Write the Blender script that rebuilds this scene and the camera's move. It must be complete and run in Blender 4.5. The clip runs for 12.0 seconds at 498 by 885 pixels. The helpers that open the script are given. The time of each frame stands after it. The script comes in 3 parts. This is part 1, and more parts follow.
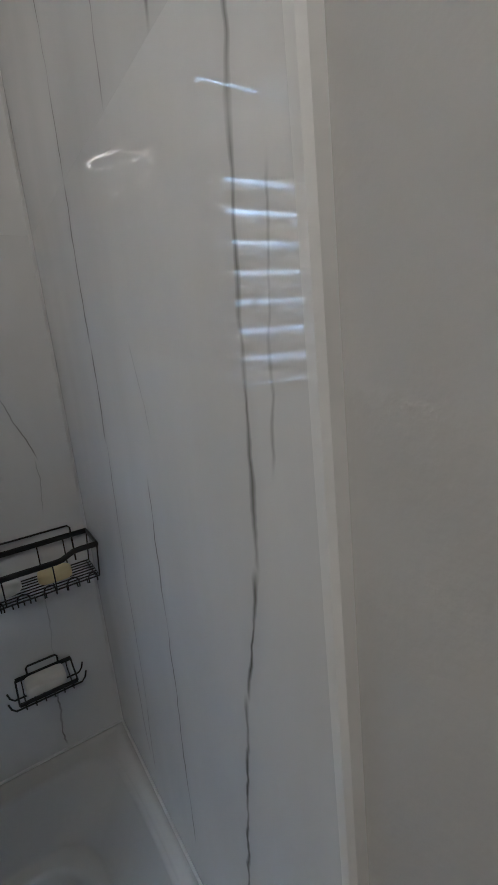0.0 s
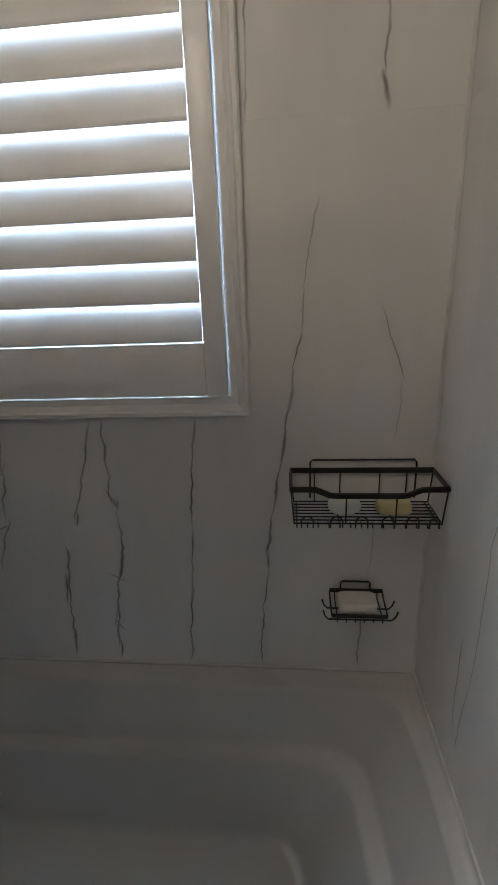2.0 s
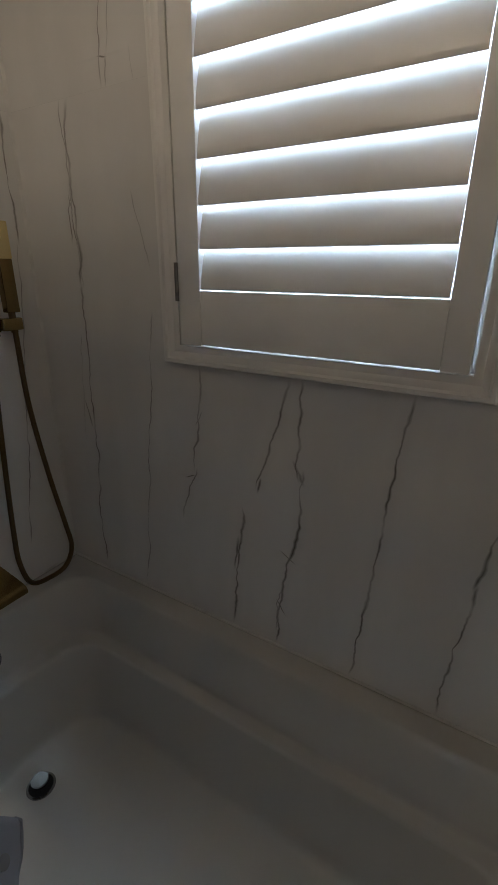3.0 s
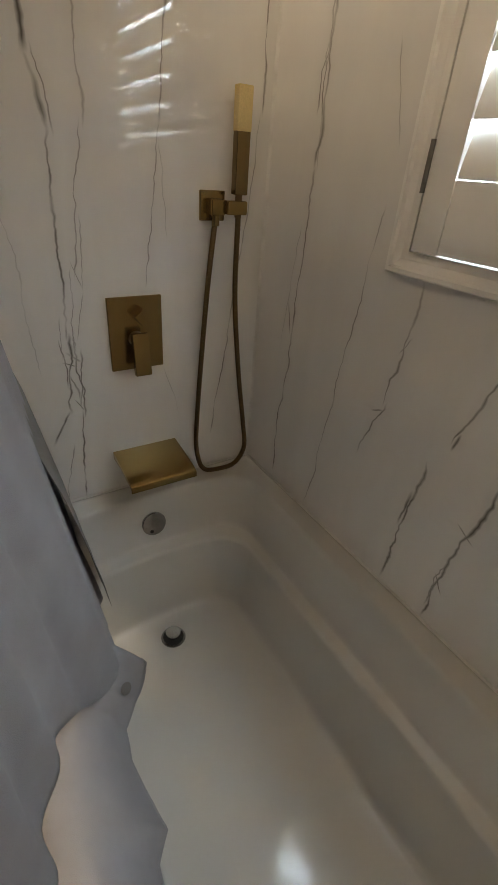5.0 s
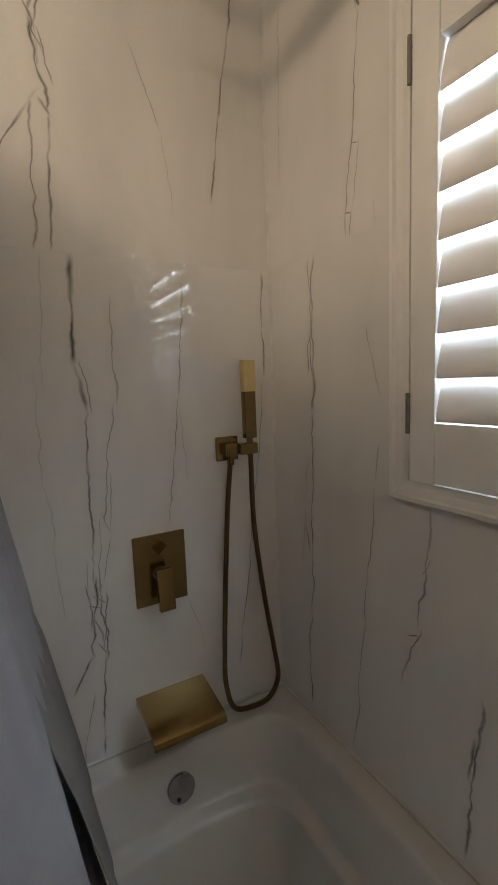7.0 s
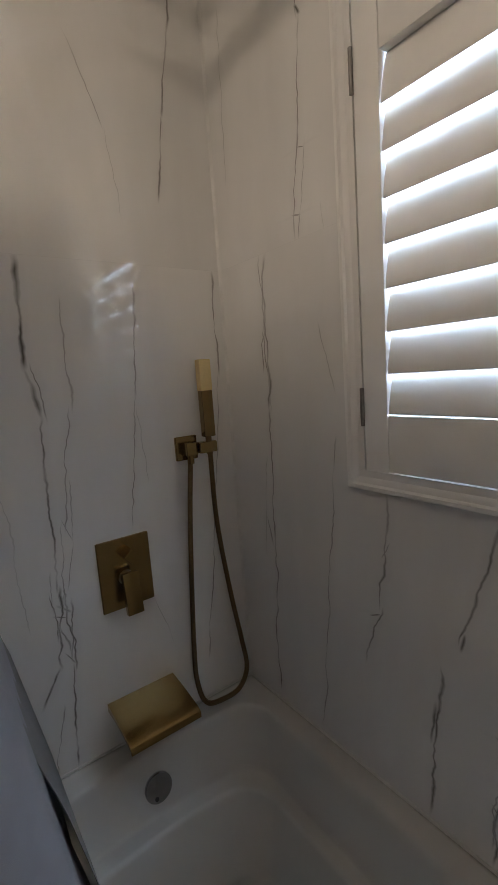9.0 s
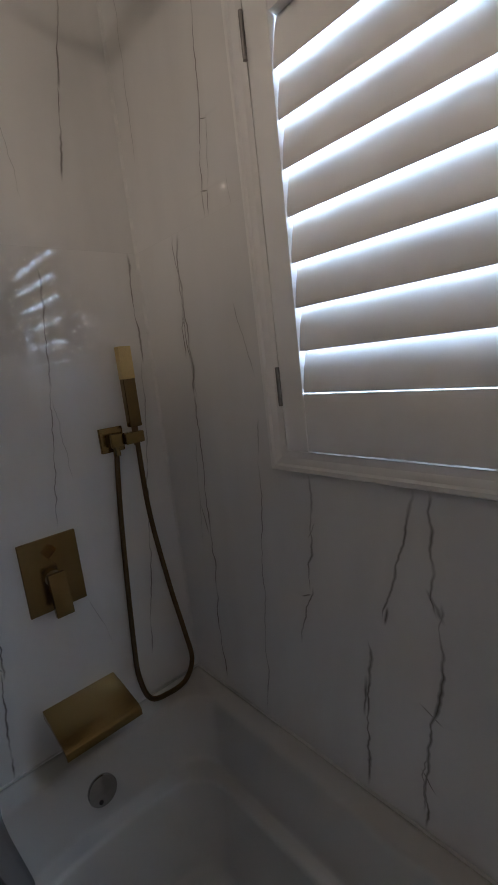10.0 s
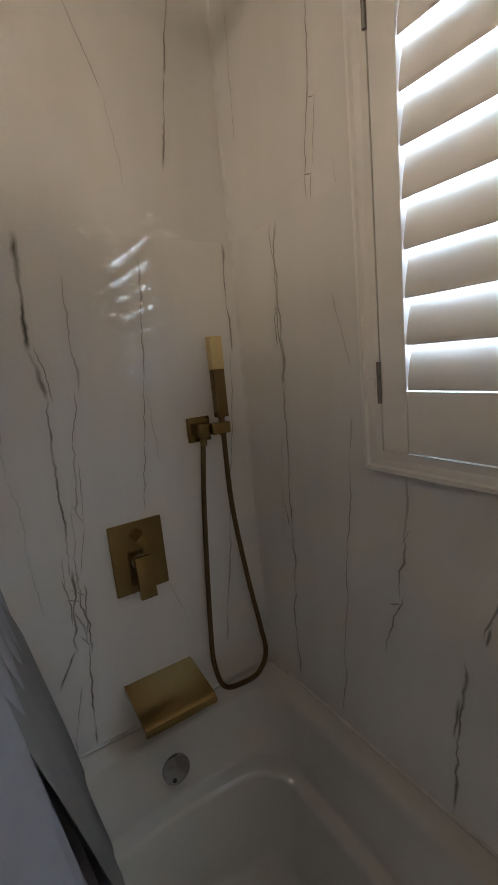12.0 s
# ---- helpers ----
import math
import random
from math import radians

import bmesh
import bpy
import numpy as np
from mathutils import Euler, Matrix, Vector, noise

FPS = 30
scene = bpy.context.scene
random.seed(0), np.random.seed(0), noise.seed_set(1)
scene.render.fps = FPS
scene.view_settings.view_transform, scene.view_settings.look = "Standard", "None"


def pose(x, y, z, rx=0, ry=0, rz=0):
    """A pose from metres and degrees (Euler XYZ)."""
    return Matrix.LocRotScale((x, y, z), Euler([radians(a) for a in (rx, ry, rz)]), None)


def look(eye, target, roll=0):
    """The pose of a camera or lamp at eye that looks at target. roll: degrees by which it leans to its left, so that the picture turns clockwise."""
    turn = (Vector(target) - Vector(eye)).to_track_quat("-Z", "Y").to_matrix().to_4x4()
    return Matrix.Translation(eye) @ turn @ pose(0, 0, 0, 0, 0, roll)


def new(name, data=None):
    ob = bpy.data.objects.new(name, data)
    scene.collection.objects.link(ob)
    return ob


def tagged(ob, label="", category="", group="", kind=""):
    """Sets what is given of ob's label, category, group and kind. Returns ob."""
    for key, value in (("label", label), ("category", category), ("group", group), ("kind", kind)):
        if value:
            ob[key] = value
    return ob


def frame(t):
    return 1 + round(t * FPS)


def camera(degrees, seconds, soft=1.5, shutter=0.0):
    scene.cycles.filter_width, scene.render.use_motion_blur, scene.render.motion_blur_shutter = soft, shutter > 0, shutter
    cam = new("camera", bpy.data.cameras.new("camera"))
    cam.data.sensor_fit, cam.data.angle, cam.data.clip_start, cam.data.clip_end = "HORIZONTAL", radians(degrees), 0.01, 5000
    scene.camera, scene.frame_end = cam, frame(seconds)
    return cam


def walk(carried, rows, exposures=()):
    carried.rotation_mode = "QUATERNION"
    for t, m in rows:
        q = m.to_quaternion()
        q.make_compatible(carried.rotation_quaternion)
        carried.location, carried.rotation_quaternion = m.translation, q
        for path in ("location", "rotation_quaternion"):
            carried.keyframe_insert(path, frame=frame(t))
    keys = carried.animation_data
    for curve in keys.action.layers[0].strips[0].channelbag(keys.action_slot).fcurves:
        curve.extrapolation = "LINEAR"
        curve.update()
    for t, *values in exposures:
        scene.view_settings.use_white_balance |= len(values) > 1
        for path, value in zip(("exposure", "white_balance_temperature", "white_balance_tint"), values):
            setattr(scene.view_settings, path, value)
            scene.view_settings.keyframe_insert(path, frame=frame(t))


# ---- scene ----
cam = camera(57.7, 12.0)
DAY, LED, TILT_SLAT = 96.0, 158.0, 76.3
PATH = [
    (0, (1.328, -1.104, 1.488), (2.351, 0.557, 1.048), -5.7),
    (0.5, (1.29, -1.072, 1.488), (2.041, 0.719, 1.008), -4.7),
    (1, (1.263, -1.034, 1.479), (1.703, 0.841, 0.938), -3.9),
    (1.5, (1.245, -0.987, 1.461), (1.345, 0.922, 0.872), -3.8),
    (2, (1.21, -0.941, 1.457), (1.028, 0.948, 0.825), -2.3),
    (2.5, (1.169, -0.887, 1.433), (0.609, 0.908, 0.751), -1.0),
    (3, (1.147, -0.796, 1.401), (0.182, 0.805, 0.691), 0.4),
    (3.5, (1.139, -0.752, 1.373), (-0.152, 0.566, 0.601), 1.9),
    (3.7, (1.121, -0.747, 1.375), (-0.224, 0.475, 0.541), 2.2),
    (5.3, (1.089, -0.718, 1.356), (-0.354, 0.211, 0.328), 4.4),
    (5.5, (1.091, -0.719, 1.365), (-0.402, 0.226, 0.428), 3.9),
    (6, (1.088, -0.71, 1.396), (-0.523, 0.251, 0.703), 1.8),
    (6.5, (1.088, -0.696, 1.415), (-0.617, 0.249, 0.969), -0.8),
    (6.7, (1.091, -0.69, 1.428), (-0.644, 0.241, 1.079), -1.8),
    (8.3, (1.107, -0.724, 1.473), (-0.576, 0.354, 1.401), -4.3),
    (8.5, (1.108, -0.729, 1.467), (-0.55, 0.38, 1.326), -4.2),
    (9, (1.093, -0.731, 1.459), (-0.511, 0.426, 1.161), -4.2),
    (9.5, (1.091, -0.699, 1.448), (-0.466, 0.504, 1.089), -5.5),
    (10, (1.128, -0.649, 1.435), (-0.369, 0.63, 1.08), -6.7),
    (10.5, (1.146, -0.627, 1.438), (-0.34, 0.669, 1.107), -7.8),
    (11, (1.136, -0.65, 1.458), (-0.423, 0.569, 1.173), -8.0),
    (11.5, (1.111, -0.653, 1.456), (-0.519, 0.466, 1.155), -7.1),
    (12, (1.078, -0.664, 1.447), (-0.598, 0.362, 1.077), -5.6),
]
EXPOSURE = [
    (0.0, 0.0, 5000, 7), (0.5, 0.24, 5050, 6), (1.0, 0.26, 5100, 7), (1.5, 0.08, 5300, 8), (2.0, 0.02, 5750, 9), (2.5, -0.28, 6000, 10), (3.5, -0.35, 6350, 10),
    (5.5, 1.05, 7300, 10), (6.5, 0.62, 6950, 11), (8.5, 0.12, 6150, 12), (9.5, 0.05, 5950, 13), (10.5, -0.55, 5600, 15), (11.5, -0.15, 6050, 13), (12.0, 0.15, 6450, 12)]
walk(cam, [(t, look(eye, target, roll)) for t, eye, target, roll in PATH], EXPOSURE)


# world, lamps, exposure
world = bpy.data.worlds.new("world")
scene.world = world
world.use_nodes = True
wn = world.node_tree
sky = wn.nodes.new("ShaderNodeTexSky")
sky.sky_type = "NISHITA"
sky.sun_disc = False
sky.sun_elevation, sky.sun_rotation = radians(48), radians(150)
wn.links.new(sky.outputs[0], wn.nodes["Background"].inputs[0])
wn.nodes["Background"].inputs[1].default_value = 0.12

day = bpy.data.lights.new("window_daylight", "AREA")
day.shape, day.size, day.size_y, day.energy, day.color = "RECTANGLE", 0.9, 1.15, DAY, (0.66, 0.83, 1.0)
day_ob = new("window_daylight", day)
day_ob.matrix_world = look((0.795, 0.36, 1.92), (0.795, 0.0, 1.83))


# materials
def mat(name, base=(0.8, 0.8, 0.8), rough=0.5, metal=0.0, spec=0.5, vary=0.0, scale=8.0, bump=0.0, bump_scale=200.0, rough_vary=0.0, stretch=(1, 1, 1)):
    m = bpy.data.materials.new(name)
    m.use_nodes = True
    nt = m.node_tree
    b = nt.nodes["Principled BSDF"]
    b.inputs["Base Color"].default_value = (*base, 1)
    b.inputs["Roughness"].default_value = rough
    b.inputs["Metallic"].default_value = metal
    b.inputs["Specular IOR Level"].default_value = spec
    geo = nt.nodes.new("ShaderNodeNewGeometry")
    mp = nt.nodes.new("ShaderNodeMapping")
    mp.inputs["Scale"].default_value = stretch
    nt.links.new(geo.outputs["Position"], mp.inputs["Vector"])
    if vary or rough_vary:
        n = nt.nodes.new("ShaderNodeTexNoise")
        n.inputs["Scale"].default_value, n.inputs["Detail"].default_value = scale, 6
        nt.links.new(mp.outputs[0], n.inputs["Vector"])
        if vary:
            r = nt.nodes.new("ShaderNodeMapRange")
            r.inputs[1].default_value, r.inputs[2].default_value = 0.3, 0.7
            r.inputs[3].default_value, r.inputs[4].default_value = 1 - vary, 1 + vary * 0.4
            mx = nt.nodes.new("ShaderNodeVectorMath")
            mx.operation = "SCALE"
            mx.inputs[0].default_value = base
            nt.links.new(n.outputs[0], r.inputs[0])
            nt.links.new(r.outputs[0], mx.inputs["Scale"])
            nt.links.new(mx.outputs[0], b.inputs["Base Color"])
        if rough_vary:
            r2 = nt.nodes.new("ShaderNodeMapRange")
            r2.inputs[1].default_value, r2.inputs[2].default_value = 0.3, 0.7
            r2.inputs[3].default_value, r2.inputs[4].default_value = max(0, rough - rough_vary), rough + rough_vary
            nt.links.new(n.outputs[0], r2.inputs[0])
            nt.links.new(r2.outputs[0], b.inputs["Roughness"])
    if bump:
        n2 = nt.nodes.new("ShaderNodeTexNoise")
        n2.inputs["Scale"].default_value, n2.inputs["Detail"].default_value = bump_scale, 3
        nt.links.new(mp.outputs[0], n2.inputs["Vector"])
        bp = nt.nodes.new("ShaderNodeBump")
        bp.inputs["Strength"].default_value, bp.inputs["Distance"].default_value = 1.0, bump
        nt.links.new(n2.outputs[0], bp.inputs["Height"])
        nt.links.new(bp.outputs[0], b.inputs["Normal"])
    return m


def marble(name, axis, veins, seed, wave=0.0015):
    """Polished white slab; veins: (u0, z0, u1, z1, width, wander, strength)."""
    m = bpy.data.materials.new(name)
    m.use_nodes = True
    nt = m.node_tree
    b = nt.nodes["Principled BSDF"]
    N, K = nt.nodes.new, nt.links.new

    def math_node(op, a, c=None, clamp=False):
        n = N("ShaderNodeMath")
        n.operation, n.use_clamp = op, clamp
        for i, v in enumerate((a, c)):
            if v is None:
                continue
            if isinstance(v, (int, float)):
                n.inputs[i].default_value = v
            else:
                K(v, n.inputs[i])
        return n.outputs[0]

    def noise1(w, scale, detail, rough=0.55):
        n = N("ShaderNodeTexNoise")
        n.noise_dimensions = "1D"
        n.inputs["Scale"].default_value, n.inputs["Detail"].default_value, n.inputs["Roughness"].default_value = scale, detail, rough
        K(w, n.inputs["W"])
        return n.outputs[0]

    geo = N("ShaderNodeNewGeometry")
    sep = N("ShaderNodeSeparateXYZ")
    K(geo.outputs["Position"], sep.inputs[0])
    u, z = sep.outputs["X" if axis == "x" else "Y"], sep.outputs["Z"]
    total = None
    for i, (u0, z0, u1, z1, width, wander, strength) in enumerate(veins):
        k = seed * 17.3 + i * 5.71
        zs = math_node("ADD", z, k)
        slope = (u1 - u0) / (z1 - z0)
        line = math_node("ADD", math_node("MULTIPLY", math_node("SUBTRACT", z, z0), slope), u0)
        off = math_node("MULTIPLY", math_node("SUBTRACT", noise1(zs, 4.5, 3, 0.5), 0.5), 1.25 * wander)
        kink = math_node("MULTIPLY", math_node("SUBTRACT", noise1(math_node("ADD", zs, 3.3), 19.0, 2, 0.55), 0.5), 0.32 * wander + 0.004)
        off = math_node("ADD", off, kink)
        d = math_node("ABSOLUTE", math_node("SUBTRACT", math_node("SUBTRACT", u, line), off))
        d = math_node("MULTIPLY", d, 1.0 / math.sqrt(1.0 + slope * slope))
        thick = math_node("MULTIPLY", math_node("POWER", noise1(zs, 9.0, 3), 1.3), 3.3 * width)
        core = math_node("SUBTRACT", 1.0, math_node("DIVIDE", d, math_node("MAXIMUM", thick, 0.0010)), True)
        halo = math_node("MULTIPLY", math_node("SUBTRACT", 1.0, math_node("DIVIDE", d, 0.022), True), 0.10)
        gate = N("ShaderNodeMapRange")
        gate.interpolation_type = "SMOOTHSTEP"
        lo, hi = min(z0, z1), max(z0, z1)
        soft_end = min(0.03, 0.3 * (hi - lo))
        gate.inputs[1].default_value, gate.inputs[2].default_value = lo - 0.3 * soft_end, lo + soft_end
        K(z, gate.inputs[0])
        gate2 = N("ShaderNodeMapRange")
        gate2.interpolation_type = "SMOOTHSTEP"
        gate2.inputs[1].default_value, gate2.inputs[2].default_value = hi - soft_end, hi + 0.3 * soft_end
        gate2.inputs[3].default_value, gate2.inputs[4].default_value = 1, 0
        K(z, gate2.inputs[0])
        fade = math_node("ADD", math_node("MULTIPLY", noise1(zs, 8.0, 2), 1.9), -0.14, True)
        v = math_node("MULTIPLY", math_node("ADD", math_node("POWER", core, 0.8), halo), math_node("MULTIPLY", gate.outputs[0], gate2.outputs[0]))
        v = math_node("MULTIPLY", math_node("MULTIPLY", v, fade), strength)
        total = v if total is None else math_node("MAXIMUM", total, v)
    mp = N("ShaderNodeMapping")
    mp.inputs["Location"].default_value = (seed * 3.1, seed * 1.7, 0)
    mp.inputs["Scale"].default_value = (1, 1, 0.22)
    K(geo.outputs["Position"], mp.inputs["Vector"])
    cloud = N("ShaderNodeTexNoise")
    cloud.inputs["Scale"].default_value, cloud.inputs["Detail"].default_value = 5.0, 6
    K(mp.outputs[0], cloud.inputs["Vector"])
    ramp = N("ShaderNodeValToRGB")
    ramp.color_ramp.elements[0].position, ramp.color_ramp.elements[0].color = 0.25, (0.70, 0.69, 0.675, 1)
    ramp.color_ramp.elements[1].position, ramp.color_ramp.elements[1].color = 0.62, (0.80, 0.79, 0.775, 1)
    K(cloud.outputs[0], ramp.inputs[0])
    mix = N("ShaderNodeMix")
    mix.data_type = "RGBA"
    mix.inputs[7].default_value = (0.13, 0.12, 0.11, 1)
    K(ramp.outputs[0], mix.inputs[6])
    if total is not None:
        K(math_node("MINIMUM", total, 1.0), mix.inputs[0])
    else:
        mix.inputs[0].default_value = 0
    K(mix.outputs[2], b.inputs["Base Color"])
    b.inputs["Roughness"].default_value = 0.022
    b.inputs["Specular IOR Level"].default_value = 0.85
    warp = N("ShaderNodeTexNoise")
    warp.inputs["Scale"].default_value, warp.inputs["Detail"].default_value = 2.6, 0.5
    K(geo.outputs["Position"], warp.inputs["Vector"])
    bp = N("ShaderNodeBump")
    bp.inputs["Strength"].default_value, bp.inputs["Distance"].default_value = 1.0, wave
    K(warp.outputs[0], bp.inputs["Height"])
    K(bp.outputs[0], b.inputs["Normal"])
    return m


SEAM = 1.746
M_WIN_LOW = marble("marble_window_low", "x", [
    (0.192, SEAM, 0.178, 1.36, 0.0035, 0.035, 0.75), (0.176, SEAM, 0.186, 1.36, 0.002, 0.03, 0.6), (0.180, 1.37, 0.150, 0.55, 0.0025, 0.03, 0.8),
    (0.150, 1.25, 0.130, 0.95, 0.0012, 0.02, 0.5), (0.367, 1.56, 0.413, 1.40, 0.0012, 0.012, 0.5), (0.405, 1.31, 0.322, 0.54, 0.0016, 0.022, 0.65),
    (0.540, 1.20, 0.518, 0.94, 0.0022, 0.035, 0.7), (0.520, 0.95, 0.478, 0.80, 0.0022, 0.035, 0.75), (0.760, 1.20, 0.690, 0.94, 0.0026, 0.03, 0.8),
    (0.655, 0.88, 0.622, 0.53, 0.0028, 0.03, 0.85), (0.785, 1.20, 0.796, 0.98, 0.0026, 0.03, 0.85), (0.800, 1.01, 0.752, 0.53, 0.0030, 0.03, 0.9),
    (0.775, 0.78, 0.742, 0.56, 0.0018, 0.04, 0.7), (1.000, 1.20, 0.942, 0.53, 0.0025, 0.022, 0.9), (1.268, 1.62, 1.230, 1.37, 0.0016, 0.02, 0.6),
    (1.232, 1.38, 1.150, 0.85, 0.0028, 0.02, 0.9), (1.152, 0.87, 1.129, 0.53, 0.0022, 0.02, 0.9), (1.388, 1.43, 1.446, 1.27, 0.0014, 0.012, 0.7),
    (1.44, 1.28, 1.43, 1.14, 0.001, 0.02, 0.4), (1.382, 0.74, 1.377, 0.53, 0.0022, 0.03, 0.8), (1.40, 0.98, 1.385, 0.72, 0.001, 0.02, 0.4),
    (0.185, 1.60, 0.166, 1.46, 0.0020, 0.045, 0.8), (0.170, 1.58, 0.186, 1.44, 0.0016, 0.05, 0.8), (0.140, 1.08, 0.160, 0.99, 0.0022, 0.01, 0.8),
    (0.514, 0.932, 0.486, 0.918, 0.0013, 0.001, 0.9), (0.545, 1.10, 0.520, 1.06, 0.0016, 0.02, 0.6), (0.640, 0.80, 0.628, 0.70, 0.0040, 0.02, 0.95),
    (0.778, 1.03, 0.802, 0.975, 0.0038, 0.02, 0.95), (0.752, 0.80, 0.792, 0.775, 0.0018, 0.004, 0.9), (0.748, 0.66, 0.775, 0.62, 0.0018, 0.01, 0.9),
    (0.700, 0.97, 0.690, 0.93, 0.0030, 0.01, 0.8)], 1)
M_WIN_HIGH = marble("marble_window_high", "x", [
    (0.350, 2.45, 0.352, 2.16, 0.0018, 0.02, 0.7), (0.354, 2.17, 0.312, SEAM, 0.0018, 0.018, 0.8), (0.352, 1.93, 0.332, 1.80, 0.0012, 0.02, 0.6),
    (0.075, 2.35, 0.060, 1.95, 0.0012, 0.02, 0.5), (0.39, 1.80, 0.40, SEAM, 0.001, 0.01, 0.4), (0.333, 1.929, 0.352, 1.922, 0.0016, 0.002, 0.9), (0.308, 1.80, 0.330, 1.793, 0.0014, 0.002, 0.8), (0.330, 1.80, 0.322, SEAM, 0.0014, 0.008, 0.7), (0.345, 2.19, 0.358, 2.165, 0.0034, 0.006, 0.9), (1.158, 2.30, 1.136, SEAM, 0.0020, 0.015, 0.7),
    (1.400, 2.30, 1.374, 1.79, 0.0022, 0.015, 0.7), (1.374, 1.81, 1.387, SEAM, 0.003, 0.015, 0.8)], 2)
M_FAU_LOW = marble("marble_faucet_low", "y", [
    (-0.520, SEAM, -0.530, 1.50, 0.0050, 0.012, 1.0), (-0.530, 1.51, -0.512, 1.39, 0.0032, 0.028, 0.9), (-0.526, 1.52, -0.505, 1.38, 0.0014, 0.03, 0.8),
    (-0.514, 1.40, -0.530, 0.98, 0.0024, 0.025, 0.9), (-0.530, 1.00, -0.545, 0.79, 0.0026, 0.045, 0.9), (-0.512, 1.00, -0.512, 0.77, 0.0020, 0.05, 0.85),
    (-0.545, 0.80, -0.598, 0.71, 0.0030, 0.015, 0.9), (-0.512, 0.80, -0.538, 0.525, 0.0024, 0.018, 0.9), (-0.552, 0.70, -0.584, 0.525, 0.0014, 0.02, 0.8),
    (-0.440, 1.66, -0.442, 1.40, 0.0018, 0.025, 0.6), (-0.444, 1.42, -0.498, 1.12, 0.0014, 0.025, 0.7), (-0.498, 1.15, -0.520, 0.95, 0.0012, 0.03, 0.7),
    (-0.258, 1.70, -0.285, 1.42, 0.0020, 0.018, 0.75), (-0.285, 1.43, -0.330, 1.09, 0.0014, 0.02, 0.7), (-0.290, 1.40, -0.270, 1.20, 0.001, 0.02, 0.5),
    (-0.026, SEAM, -0.032, 1.46, 0.0022, 0.012, 0.8), (-0.032, 1.47, -0.068, 1.17, 0.0014, 0.015, 0.7), (-0.068, 1.18, -0.142, 0.64, 0.0018, 0.02, 0.8),
    (-0.292, 0.88, -0.25, 0.73, 0.0009, 0.015, 0.5), (-0.545, 0.99, -0.535, 0.86, 0.0018, 0.03, 0.85), (-0.535, 0.955, -0.508, 0.925, 0.0034, 0.012, 0.95), (-0.505, 0.96, -0.512, 0.80, 0.0022, 0.03, 0.85),
    (-0.540, 1.04, -0.545, 0.93, 0.0012, 0.012, 0.7), (-0.545, 0.93, -0.515, 0.915, 0.0020, 0.006, 0.9), (-0.528, 0.90, -0.515, 0.82, 0.0022, 0.025, 0.85),
    (-0.532, 0.83, -0.508, 0.79, 0.0022, 0.006, 0.9), (-0.500, 1.16, -0.482, 1.10, 0.0012, 0.012, 0.7), (-0.470, 1.25, -0.478, 1.08, 0.0012, 0.012, 0.6), (-0.480, 1.09, -0.508, 0.98, 0.0012, 0.012, 0.7),
    (-0.62, 1.5, -0.60, 0.9, 0.0012, 0.03, 0.35), (-0.58, SEAM, -0.60, 1.45, 0.0012, 0.02, 0.35)], 3, 0.0012)
M_FAU_HIGH = marble("marble_faucet_high", "y", [
    (-0.524, 2.46, -0.560, 2.20, 0.0034, 0.035, 0.9), (-0.550, 2.40, -0.545, 2.10, 0.0022, 0.04, 0.8), (-0.558, 2.21, -0.534, 2.02, 0.0034, 0.045, 0.9),
    (-0.534, 2.03, -0.560, SEAM, 0.0026, 0.015, 0.9), (-0.570, 2.05, -0.590, SEAM, 0.0022, 0.025, 0.8), (-0.556, 2.07, -0.66, 1.90, 0.0030, 0.015, 0.8),
    (-0.357, 2.23, -0.292, 2.04, 0.0014, 0.012, 0.5), (-0.069, 2.52, -0.139, 2.10, 0.0022, 0.012, 0.85), (-0.139, 2.11, -0.165, 1.90, 0.0022, 0.012, 0.8),
    (-0.566, 2.24, -0.540, 2.14, 0.0026, 0.04, 0.9), (-0.545, 2.20, -0.525, 2.08, 0.0018, 0.03, 0.85), (-0.556, 2.055, -0.532, 2.02, 0.0026, 0.006, 0.9),
    (-0.29, 2.05, -0.27, 1.85, 0.0009, 0.015, 0.35)], 4, 0.0012)
M_RIGHT_LOW = marble("marble_right_low", "y", [
    (-0.340, SEAM, -0.333, 1.50, 0.0030, 0.02, 0.75), (-0.333, 1.51, -0.325, 1.34, 0.0034, 0.015, 0.85), (-0.326, 1.35, -0.276, 0.60, 0.0016, 0.02, 0.6),
    (-0.525, 1.50, -0.552, 1.38, 0.0016, 0.015, 0.5), (-0.517, 1.32, -0.475, 0.62, 0.0020, 0.015, 0.75), (-0.815, SEAM, -0.784, 1.28, 0.0034, 0.010, 0.75),
    (-0.785, 1.29, -0.738, 1.11, 0.0030, 0.012, 0.9), (-0.738, 1.12, -0.665, 0.70, 0.0032, 0.015, 0.9), (-0.848, 1.60, -0.822, 1.38, 0.0022, 0.015, 0.45),
    (-0.24, 0.85, -0.25, 0.62, 0.002, 0.02, 0.6)], 5, 0.0012)
M_RIGHT_HIGH = marble("marble_right_high", "y", [
    (-0.350, 2.40, -0.341, SEAM, 0.0022, 0.015, 0.7), (-0.72, 2.10, -0.700, SEAM, 0.0030, 0.015, 0.75), (-0.825, 2.20, -0.815, SEAM, 0.0038, 0.012, 0.75),
    (-0.575, 2.20, -0.561, SEAM, 0.0018, 0.015, 0.5)], 6, 0.0012)

